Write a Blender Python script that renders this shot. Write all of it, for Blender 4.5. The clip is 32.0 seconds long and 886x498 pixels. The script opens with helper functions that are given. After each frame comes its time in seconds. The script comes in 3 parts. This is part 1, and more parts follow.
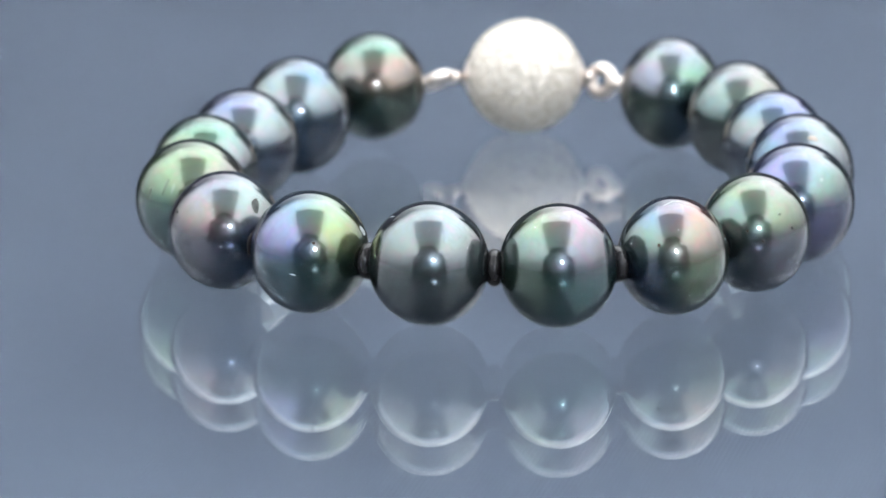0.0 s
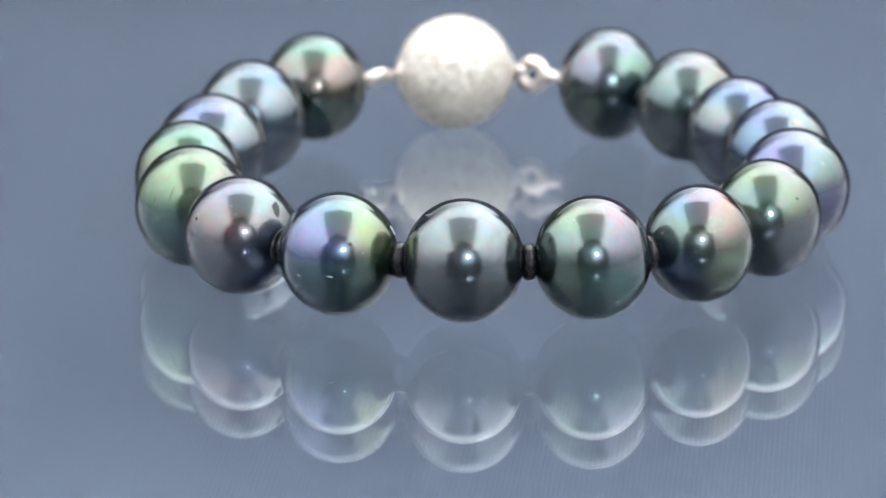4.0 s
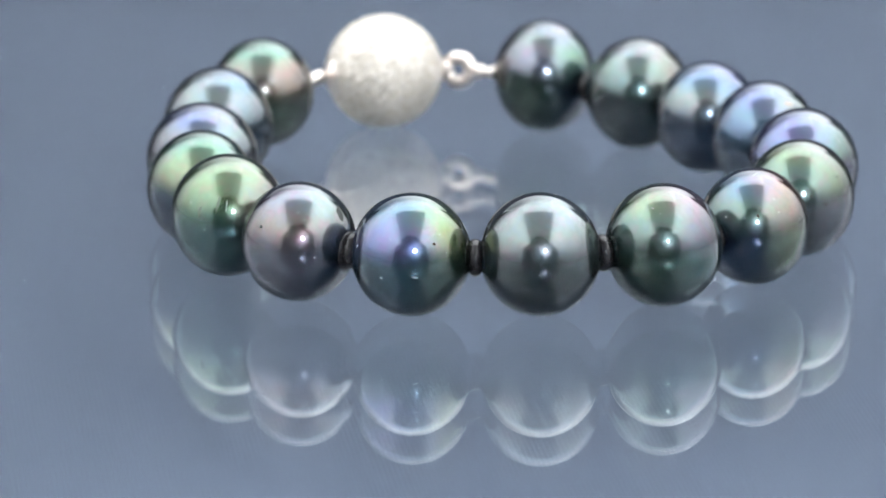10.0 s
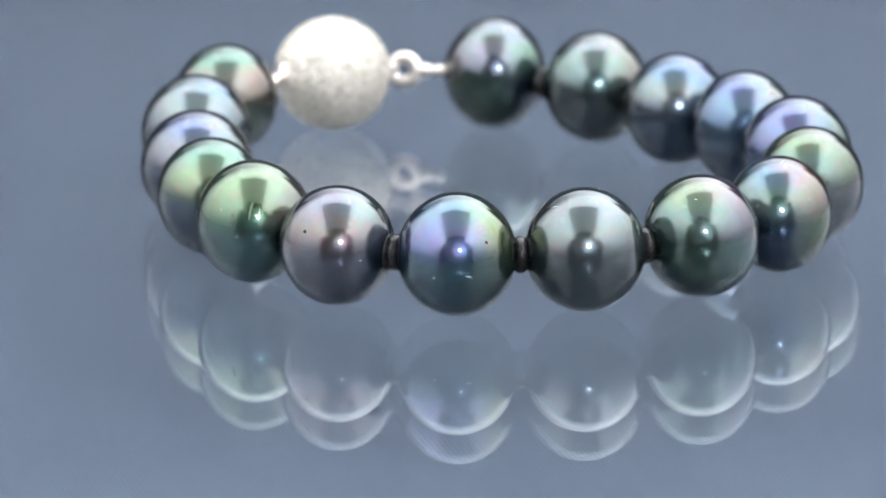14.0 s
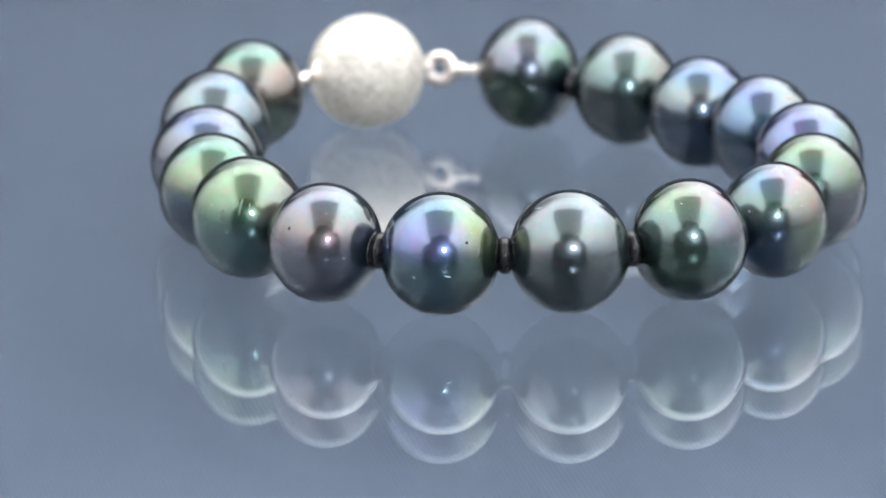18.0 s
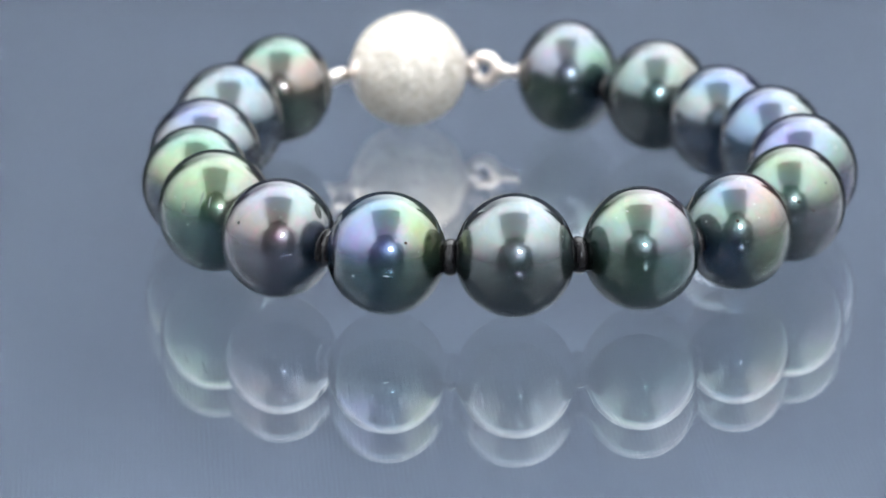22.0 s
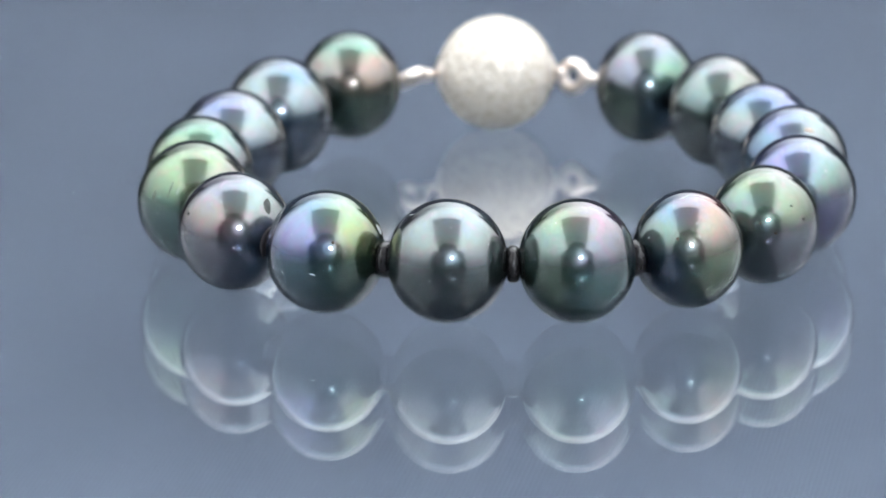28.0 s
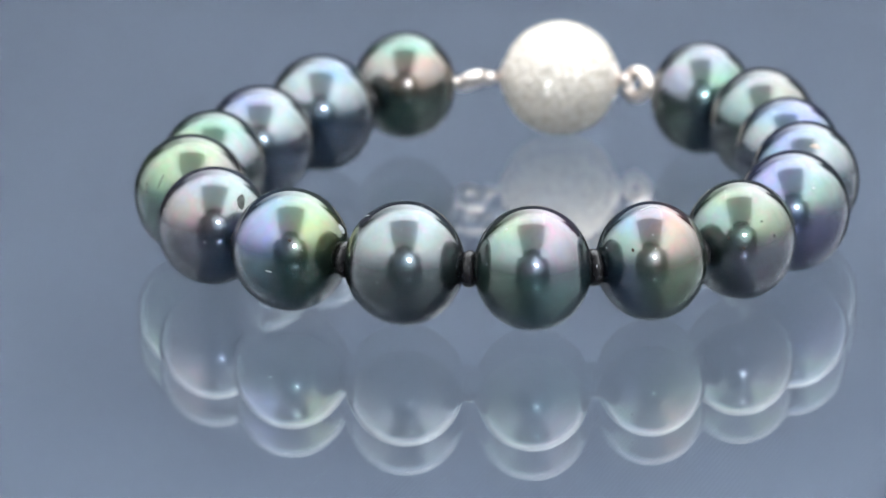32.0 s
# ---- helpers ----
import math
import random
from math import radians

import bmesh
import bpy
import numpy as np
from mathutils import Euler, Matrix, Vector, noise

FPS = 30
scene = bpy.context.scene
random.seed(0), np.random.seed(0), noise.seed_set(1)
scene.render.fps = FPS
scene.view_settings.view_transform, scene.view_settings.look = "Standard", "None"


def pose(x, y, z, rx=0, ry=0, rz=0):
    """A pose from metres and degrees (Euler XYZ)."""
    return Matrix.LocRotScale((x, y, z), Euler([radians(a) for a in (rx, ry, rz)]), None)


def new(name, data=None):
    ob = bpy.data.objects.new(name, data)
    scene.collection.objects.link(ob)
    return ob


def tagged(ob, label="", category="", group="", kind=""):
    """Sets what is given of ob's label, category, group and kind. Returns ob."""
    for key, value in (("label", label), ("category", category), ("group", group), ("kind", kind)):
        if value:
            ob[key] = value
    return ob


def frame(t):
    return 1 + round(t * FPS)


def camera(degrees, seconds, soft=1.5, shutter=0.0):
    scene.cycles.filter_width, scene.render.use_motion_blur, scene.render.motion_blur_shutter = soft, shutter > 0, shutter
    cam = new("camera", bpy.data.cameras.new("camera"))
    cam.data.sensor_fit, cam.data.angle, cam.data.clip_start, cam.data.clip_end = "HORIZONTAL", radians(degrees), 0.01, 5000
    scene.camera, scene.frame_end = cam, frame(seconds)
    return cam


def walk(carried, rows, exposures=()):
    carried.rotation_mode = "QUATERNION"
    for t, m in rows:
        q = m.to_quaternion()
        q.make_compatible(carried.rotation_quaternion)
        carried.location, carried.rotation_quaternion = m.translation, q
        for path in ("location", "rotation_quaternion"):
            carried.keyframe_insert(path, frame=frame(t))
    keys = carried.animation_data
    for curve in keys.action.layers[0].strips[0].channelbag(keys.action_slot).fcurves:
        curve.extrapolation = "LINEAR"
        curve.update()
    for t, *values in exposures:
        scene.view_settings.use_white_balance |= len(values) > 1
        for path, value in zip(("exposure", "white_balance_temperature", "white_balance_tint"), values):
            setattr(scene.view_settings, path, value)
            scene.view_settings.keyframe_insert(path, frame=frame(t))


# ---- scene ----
cam = camera(8.966, 32.0, soft=0.5)

# turntable angle in degrees at each time; it turns back at 15 s
TURN = [
    (0, -0.00), (0.5, 0.87), (1, 1.97), (1.5, 2.92), (2, 3.98), (2.5, 5.01),
    (3, 5.99), (3.5, 7.00), (5.5, 11.03), (6, 12.04), (6.5, 13.00), (7, 13.89),
    (7.5, 14.80), (8, 15.85), (8.5, 16.66), (9, 17.70), (9.5, 18.61), (10, 19.53),
    (10.5, 20.55), (11, 21.53), (11.5, 22.37), (12, 23.44), (12.5, 24.34), (13, 25.30),
    (13.5, 26.34), (14, 27.25), (14.5, 28.23), (14.85, 28.90), (15, 29.12), (15.15, 28.90),
    (16.5, 26.25), (17, 25.21), (17.5, 24.28), (18, 23.23), (18.5, 22.41), (19, 21.31),
    (19.5, 20.39), (20, 19.49), (20.5, 18.54), (21, 17.53), (21.5, 16.61), (22, 15.60),
    (22.5, 14.61), (23, 13.68), (23.5, 12.67), (24, 11.70), (24.5, 10.79), (25, 9.77),
    (25.5, 8.77), (27.5, 4.67), (28, 3.63), (28.5, 2.62), (29, 1.50), (29.5, 0.53),
    (30, -0.61), (30.5, -1.60), (31, -2.65), (31.5, -3.67), (32, -4.72),
]
SWAY = [
    (0, -0.122, 15.352), (0.5, -0.110, 15.352), (1, -0.101, 15.356), (1.5, -0.090, 15.361), (2, -0.069, 15.367),
    (2.5, -0.042, 15.372), (3, -0.015, 15.375), (3.5, 0.004, 15.380), (5.5, 0.007, 15.389), (6, -0.002, 15.395),
    (6.5, -0.016, 15.397), (7, -0.033, 15.401), (7.5, -0.050, 15.404), (8, -0.067, 15.404), (8.5, -0.083, 15.405),
    (9, -0.096, 15.407), (9.5, -0.103, 15.408), (10, -0.103, 15.409), (10.5, -0.100, 15.412), (11, -0.095, 15.415),
    (11.5, -0.092, 15.416), (12, -0.092, 15.418), (12.5, -0.102, 15.419), (13, -0.114, 15.419), (13.5, -0.122, 15.419),
    (14, -0.128, 15.420), (14.5, -0.138, 15.421), (16.5, -0.155, 15.425), (17, -0.170, 15.425), (17.5, -0.181, 15.422),
    (18, -0.194, 15.421), (18.5, -0.204, 15.420), (19, -0.206, 15.420), (19.5, -0.195, 15.419), (20, -0.164, 15.418),
    (20.5, -0.128, 15.418), (21, -0.102, 15.417), (21.5, -0.085, 15.417), (22, -0.072, 15.415), (22.5, -0.059, 15.412),
    (23, -0.045, 15.409), (23.5, -0.036, 15.408), (24, -0.042, 15.407), (24.5, -0.061, 15.404), (25, -0.079, 15.400),
    (25.5, -0.085, 15.395), (27.5, -0.084, 15.387), (28, -0.096, 15.379), (28.5, -0.114, 15.374), (29, -0.130, 15.370),
    (29.5, -0.142, 15.366), (30, -0.148, 15.360), (30.5, -0.150, 15.357), (31, -0.149, 15.354), (31.5, -0.150, 15.350),
    (32, -0.154, 15.347),
]
ROLL = -0.343
EYE = (0.0, -0.51052, 0.13898)

# the camera stands on its tripod and sways by fractions of a degree
walk(cam, [(t, pose(*EYE, 90 - p, 0, -y) @ pose(0, 0, 0, 0, 0, ROLL)) for t, y, p in SWAY])
cam.data.dof.use_dof = True
cam.data.dof.focus_distance = 0.492
cam.data.dof.aperture_fstop = 42.0

# ---- light ----
world = bpy.data.worlds.new("room")
scene.world = world
world.use_nodes = True
world.node_tree.nodes["Background"].inputs[0].default_value = (0.55, 0.62, 0.75, 1)
world.node_tree.nodes["Background"].inputs[1].default_value = 0.05
scene.view_settings.exposure = 0.0
ROOF, WALL = 7.1, 0.8   # radiance given to the tent fabric itself, at its roof and at its foot
LAMP = 290.0            # radiance of the small lamp beside the lens


# ---- materials ----
def material(name):
    m = bpy.data.materials.new(name)
    m.use_nodes = True
    nt = m.node_tree
    return m, nt, nt.nodes["Principled BSDF"]


def node(nt, kind, **values):
    n = nt.nodes.new(kind)
    for key, v in values.items():
        n.inputs[key.replace("_", " ")].default_value = v
    return n


def ramp(nt, source, stops):
    r = nt.nodes.new("ShaderNodeValToRGB")
    el = r.color_ramp.elements
    while len(el) < len(stops):
        el.new(0.5)
    for e, (at, c) in zip(el, stops):
        e.position = at
        e.color = (*c, 1) if len(c) == 3 else c
    nt.links.new(source, r.inputs[0])
    return r.outputs[0]


def blend(nt, fac, a, b, mode="MIX"):
    n = nt.nodes.new("ShaderNodeMix")
    n.data_type, n.blend_type = "RGBA", mode
    for sock, v in ((n.inputs[0], fac), (n.inputs[6], a), (n.inputs[7], b)):
        if isinstance(v, (int, float)):
            sock.default_value = v
        elif isinstance(v, tuple):
            sock.default_value = (*v, 1)
        else:
            nt.links.new(v, sock)
    return n.outputs[2]


def maths(nt, op, a, b=0.0, c=0.0):
    n = nt.nodes.new("ShaderNodeMath")
    n.operation = op
    for sock, v in zip(n.inputs, (a, b, c)):
        if isinstance(v, (int, float)):
            sock.default_value = v
        else:
            nt.links.new(v, sock)
    return n.outputs[0]


def simple(name, color, rough=0.5, metal=0.0, grain=0.0, scale=400.0, bump=0.0):
    m, nt, b = material(name)
    b.inputs["Roughness"].default_value = rough
    b.inputs["Metallic"].default_value = metal
    tc = nt.nodes.new("ShaderNodeTexCoord")
    ns = node(nt, "ShaderNodeTexNoise", Scale=scale, Detail=6.0)
    nt.links.new(tc.outputs["Object"], ns.inputs["Vector"])
    lo = tuple(c * (1 - grain) for c in color)
    hi = tuple(min(1, c * (1 + grain)) for c in color)
    nt.links.new(ramp(nt, ns.outputs["Fac"], [(0.3, lo), (0.7, hi)]), b.inputs["Base Color"])
    if bump:
        bp = node(nt, "ShaderNodeBump", Strength=bump, Distance=0.0003)
        nt.links.new(ns.outputs["Fac"], bp.inputs["Height"])
        nt.links.new(bp.outputs[0], b.inputs["Normal"])
    return m


def glow(name, color, strength):
    m, nt, b = material(name)
    b.inputs["Base Color"].default_value = (0.8, 0.8, 0.8, 1)
    b.inputs["Emission Color"].default_value = (*color, 1)
    b.inputs["Emission Strength"].default_value = strength
    return m


# overtones of dark nacre, as the colour of its reflection
MINT, LIME, PEACH, ROSE = (0.052, 0.092, 0.070), (0.075, 0.096, 0.059), (0.091, 0.069, 0.056), (0.092, 0.060, 0.080)
LILAC, SKY, WHITE, GREY = (0.054, 0.061, 0.118), (0.045, 0.073, 0.110), (0.077, 0.088, 0.094), (0.065, 0.071, 0.073)
MAUVE, OLIVE, GREEN, VIOLET = (0.060, 0.057, 0.070), (0.055, 0.070, 0.046), (0.056, 0.086, 0.048), (0.041, 0.038, 0.074)
# deep tones for the undersides, with the shade there put into the colour
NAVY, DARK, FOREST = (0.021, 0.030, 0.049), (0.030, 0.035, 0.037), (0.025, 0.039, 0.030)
SALMON, GOLD, BLUSH, SAGE = (0.122, 0.060, 0.048), (0.074, 0.090, 0.040), (0.070, 0.071, 0.088), (0.051, 0.075, 0.069)
CREAM, SHADE, UMBER, TEAL = (0.077, 0.073, 0.065), (0.036, 0.061, 0.060), (0.076, 0.061, 0.061), (0.026, 0.045, 0.056)


def nacre(name, overtones, seed, metal=0.9, rough=0.262, hue=0.32, gloss=0.085):
    """Dark nacre: overtones round the crown, the flanks and the underside, each west and east, that run into each other
    in clouds; the underside's shade is painted in.
    """
    m, nt, b = material(name)
    tc = nt.nodes.new("ShaderNodeTexCoord")
    sep = nt.nodes.new("ShaderNodeSeparateXYZ")
    nt.links.new(tc.outputs["Generated"], sep.inputs[0])
    shift = nt.nodes.new("ShaderNodeVectorMath")
    shift.operation = "ADD"
    shift.inputs[1].default_value = (seed * 3.7, seed * 1.3, seed * 2.1)
    nt.links.new(tc.outputs["Generated"], shift.inputs[0])
    cloud = node(nt, "ShaderNodeTexNoise", Scale=2.6, Detail=4.0, Roughness=0.55)
    fine = node(nt, "ShaderNodeTexNoise", Scale=38.0, Detail=5.0, Roughness=0.65)
    nt.links.new(shift.outputs[0], cloud.inputs["Vector"])
    nt.links.new(shift.outputs[0], fine.inputs["Vector"])
    wob = maths(nt, "MULTIPLY_ADD", cloud.outputs["Fac"], 0.36, -0.18)
    across = ramp(nt, maths(nt, "ADD", sep.outputs[0], wob), [(0.34, (0, 0, 0)), (0.66, (1, 1, 1))])
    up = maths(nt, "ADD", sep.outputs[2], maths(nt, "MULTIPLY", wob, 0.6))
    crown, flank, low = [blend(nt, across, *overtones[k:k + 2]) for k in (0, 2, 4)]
    # below the flanks the base colour drops to the painted shade tones
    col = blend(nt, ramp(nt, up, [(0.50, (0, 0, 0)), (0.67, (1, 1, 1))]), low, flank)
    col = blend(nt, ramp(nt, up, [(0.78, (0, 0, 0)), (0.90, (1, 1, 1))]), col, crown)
    order = node(nt, "ShaderNodeTexNoise", Scale=2.2, Detail=2.5)
    nt.links.new(shift.outputs[0], order.inputs["Vector"])
    film = maths(nt, "ADD", up, maths(nt, "MULTIPLY_ADD", order.outputs["Fac"], 0.75, -0.375 + 0.04 * math.sin(seed * 2.3)))
    hues = ramp(nt, film, [(0.22, (0.80, 1.0, 1.05)), (0.46, (0.76, 1.05, 1.04)), (0.58, (0.94, 1.0, 1.16)), (0.66, (1.16, 0.94, 1.06)), (0.73, (1.22, 1.02, 0.88)), (0.80, (0.96, 1.16, 0.86)), (0.88, (0.86, 1.1, 1.06)), (0.97, (1.02, 0.96, 1.1))])
    col = blend(nt, hue, col, blend(nt, 1.0, col, hues, "MULTIPLY"))
    tone = ramp(nt, fine.outputs["Fac"], [(0.3, (0.86, 0.86, 0.86)), (0.7, (1, 1, 1))])
    col = blend(nt, 1.0, col, tone, "MULTIPLY")
    # glints of other overtones, like fine confetti
    glint = node(nt, "ShaderNodeTexNoise", Scale=11.0, Detail=3.0, Roughness=0.6)
    nt.links.new(shift.outputs[0], glint.inputs["Vector"])
    col = blend(nt, 1.0, col, ramp(nt, glint.outputs["Fac"], [(0.34, (1.14, 0.93, 1.04)), (0.46, (0.99, 1.0, 1.0)), (0.56, (0.93, 1.04, 1.02)), (0.68, (0.92, 1.0, 1.14))]), "MULTIPLY")
    # pinprick pits
    pits = node(nt, "ShaderNodeTexVoronoi", Scale=9.0)
    nt.links.new(shift.outputs[0], pits.inputs["Vector"])
    pit = ramp(nt, pits.outputs["Distance"], [(0.02, (0, 0, 0)), (0.05, (1, 1, 1))])
    col = blend(nt, 0.5, col, blend(nt, 1.0, col, pit, "MULTIPLY"))
    nt.links.new(col, b.inputs["Base Color"])
    b.inputs["Metallic"].default_value = metal
    # glossier at a glancing angle
    glance = nt.nodes.new("ShaderNodeLayerWeight")
    glance.inputs["Blend"].default_value = 0.5
    soft = ramp(nt, glance.outputs["Facing"], [(0.15, (rough, rough, rough)), (0.65, (0.7 * rough, 0.7 * rough, 0.7 * rough))])
    nt.links.new(maths(nt, "MULTIPLY_ADD", fine.outputs["Fac"], 0.05, maths(nt, "SUBTRACT", soft, 0.025)), b.inputs["Roughness"])
    nt.links.new(ramp(nt, glance.outputs["Facing"], [(0.10, (0.32, 0.32, 0.32)), (0.32, (0.38, 0.38, 0.38)), (0.56, (0.9, 0.9, 0.9)), (0.72, (1, 1, 1)), (0.90, (0.15, 0.15, 0.15))]), b.inputs["Coat Weight"])
    b.inputs["Specular IOR Level"].default_value = 0.15
    b.inputs["Specular Tint"].default_value = (0.22, 0.22, 0.24, 1)
    b.inputs["Coat Roughness"].default_value = gloss
    b.inputs["Coat IOR"].default_value = 1.75
    low_bump = node(nt, "ShaderNodeBump", Strength=0.10, Distance=0.0006)
    nt.links.new(cloud.outputs["Fac"], low_bump.inputs["Height"])
    hi = node(nt, "ShaderNodeBump", Strength=0.04, Distance=0.00012)
    nt.links.new(fine.outputs["Fac"], hi.inputs["Height"])
    nt.links.new(low_bump.outputs[0], hi.inputs["Normal"])
    dent = node(nt, "ShaderNodeBump", Strength=0.3, Distance=0.0001)
    nt.links.new(pit, dent.inputs["Height"])
    nt.links.new(hi.outputs[0], dent.inputs["Normal"])
    nt.links.new(dent.outputs[0], b.inputs["Normal"])
    nt.links.new(low_bump.outputs[0], b.inputs["Coat Normal"])
    return m


def stardust():
    """Silver, sandblasted and diamond-cut into fine facets that glitter."""
    m, nt, b = material("stardust_silver")
    tc = nt.nodes.new("ShaderNodeTexCoord")
    facet = node(nt, "ShaderNodeTexVoronoi", Scale=4200.0)
    n2 = node(nt, "ShaderNodeTexNoise", Scale=1500.0, Detail=4.0)
    nt.links.new(tc.outputs["Object"], facet.inputs["Vector"])
    nt.links.new(tc.outputs["Object"], n2.inputs["Vector"])
    nt.links.new(ramp(nt, n2.outputs["Fac"], [(0.3, (0.275, 0.245, 0.214)), (0.7, (0.40, 0.355, 0.31))]), b.inputs["Base Color"])
    b.inputs["Metallic"].default_value = 0.35
    sep = nt.nodes.new("ShaderNodeSeparateXYZ")
    nt.links.new(facet.outputs["Color"], sep.inputs[0])
    # one facet in four is polished
    nt.links.new(ramp(nt, sep.outputs[0], [(0.74, (0.62, 0.62, 0.62)), (0.76, (0.10, 0.10, 0.10))]), b.inputs["Roughness"])
    geo = nt.nodes.new("ShaderNodeNewGeometry")
    tilt = nt.nodes.new("ShaderNodeVectorMath")
    tilt.operation = "MULTIPLY_ADD"
    tilt.inputs[1].default_value = (0.75, 0.75, 0.75)
    lean = nt.nodes.new("ShaderNodeVectorMath")
    lean.operation = "SUBTRACT"
    lean.inputs[1].default_value = (0.375, 0.375, 0.375)
    unit = nt.nodes.new("ShaderNodeVectorMath")
    unit.operation = "NORMALIZE"
    nt.links.new(facet.outputs["Color"], tilt.inputs[0])
    nt.links.new(geo.outputs["Normal"], tilt.inputs[2])
    nt.links.new(tilt.outputs[0], lean.inputs[0])
    nt.links.new(lean.outputs[0], unit.inputs[0])
    b2 = node(nt, "ShaderNodeBump", Strength=0.4, Distance=0.0003)
    nt.links.new(n2.outputs["Fac"], b2.inputs["Height"])
    nt.links.new(unit.outputs[0], b2.inputs["Normal"])
    nt.links.new(b2.outputs[0], b.inputs["Normal"])
    return m


def clear_glass():
    m, nt, b = material("clear_glass")
    b.inputs["Base Color"].default_value = (0.97, 0.985, 0.98, 1)
    b.inputs["Transmission Weight"].default_value = 1.0
    b.inputs["Roughness"].default_value = 0.0
    b.inputs["IOR"].default_value = 1.48
    return m


def ribbed_cloth():
    """Blue-grey cloth with a fine rib of about half a millimetre."""
    m, nt, b = material("ribbed_cloth")
    tc = nt.nodes.new("ShaderNodeTexCoord")
    mp = nt.nodes.new("ShaderNodeMapping")
    mp.inputs["Rotation"].default_value = (0, 0, radians(12.5))
    nt.links.new(tc.outputs["Object"], mp.inputs["Vector"])
    rib = node(nt, "ShaderNodeTexWave", Scale=2 * math.pi / 20 / 0.00045, Distortion=0.6, Detail=2.0, Detail_Scale=1.5)
    rib.bands_direction = "X"
    nt.links.new(mp.outputs[0], rib.inputs["Vector"])
    thread = node(nt, "ShaderNodeTexNoise", Scale=2200.0, Detail=3.0)
    patch = node(nt, "ShaderNodeTexNoise", Scale=22.0, Detail=4.0)
    for n in (thread, patch):
        nt.links.new(mp.outputs[0], n.inputs["Vector"])
    col = ramp(nt, rib.outputs["Fac"], [(0.1, (0.0608, 0.0752, 0.1046)), (0.9, (0.0707, 0.0873, 0.1215))])
    col = blend(nt, 0.5, col, ramp(nt, thread.outputs["Fac"], [(0.25, (0.0585, 0.0725, 0.1011)), (0.75, (0.0729, 0.0900, 0.1250))]))
    col = blend(nt, 1.0, col, ramp(nt, patch.outputs["Fac"], [(0.3, (0.9, 0.9, 0.9)), (0.7, (1, 1, 1))]), "MULTIPLY")
    nt.links.new(col, b.inputs["Base Color"])
    b.inputs["Roughness"].default_value = 0.9
    b.inputs["Specular IOR Level"].default_value = 0.2
    bp = node(nt, "ShaderNodeBump", Strength=0.12, Distance=0.0001)
    nt.links.new(rib.outputs["Fac"], bp.inputs["Height"])
    nt.links.new(bp.outputs[0], b.inputs["Normal"])
    return m


M_SILVER = stardust()
M_LINK = simple("bright_silver", (0.50, 0.44, 0.40), 0.32, 1.0, 0.08, 900.0, 0.1)
M_RUBBER = simple("dark_spacer", (0.007, 0.0062, 0.0068), 0.27, 0.0, 0.35, 1500.0, 0.25)
M_RUBBER.node_tree.nodes["Principled BSDF"].inputs["Specular IOR Level"].default_value = 0.2
M_GLASS = clear_glass()
M_CLOTH = ribbed_cloth()
M_PLATTER = simple("black_platter", (0.02, 0.02, 0.022), 0.4, 0.0, 0.2, 80.0)
M_TABLE = simple("table_paper", (0.06, 0.078, 0.11), 0.8, 0.0, 0.12, 30.0)
M_BACK = simple("backdrop_paper", (0.016, 0.021, 0.038), 0.85, 0.0, 0.08, 12.0)


def glowing_fabric():
    """White fabric that glows itself in place of lamps above; its emission falls towards the foot."""
    m = glow("glowing_tent_fabric", (0.945, 1.0, 1.03), ROOF)
    nt = m.node_tree
    sep = nt.nodes.new("ShaderNodeSeparateXYZ")
    tc = nt.nodes.new("ShaderNodeTexCoord")
    nt.links.new(tc.outputs["Object"], sep.inputs[0])
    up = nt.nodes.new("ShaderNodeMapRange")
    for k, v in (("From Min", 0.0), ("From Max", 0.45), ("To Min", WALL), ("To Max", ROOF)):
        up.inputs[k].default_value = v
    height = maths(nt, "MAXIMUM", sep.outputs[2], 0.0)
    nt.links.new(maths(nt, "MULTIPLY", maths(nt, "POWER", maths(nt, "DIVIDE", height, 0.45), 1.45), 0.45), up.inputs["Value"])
    # emission fades to the back, as if lamps hung over the front two thirds
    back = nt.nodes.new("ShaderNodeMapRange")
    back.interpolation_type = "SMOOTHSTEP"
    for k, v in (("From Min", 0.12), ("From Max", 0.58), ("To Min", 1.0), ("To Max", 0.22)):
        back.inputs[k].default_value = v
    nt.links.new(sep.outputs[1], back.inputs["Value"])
    # emission also rises from left to right, most at the rear
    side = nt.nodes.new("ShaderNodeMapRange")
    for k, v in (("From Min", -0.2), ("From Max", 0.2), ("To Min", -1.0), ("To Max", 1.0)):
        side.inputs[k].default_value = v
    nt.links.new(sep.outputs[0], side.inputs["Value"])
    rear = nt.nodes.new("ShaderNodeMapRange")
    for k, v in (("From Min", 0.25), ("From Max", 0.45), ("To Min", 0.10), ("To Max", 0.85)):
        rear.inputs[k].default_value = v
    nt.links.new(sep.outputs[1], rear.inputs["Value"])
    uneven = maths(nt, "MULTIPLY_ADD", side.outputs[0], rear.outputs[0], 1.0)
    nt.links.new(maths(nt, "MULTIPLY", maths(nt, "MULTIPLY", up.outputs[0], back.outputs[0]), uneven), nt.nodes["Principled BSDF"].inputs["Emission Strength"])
    return m


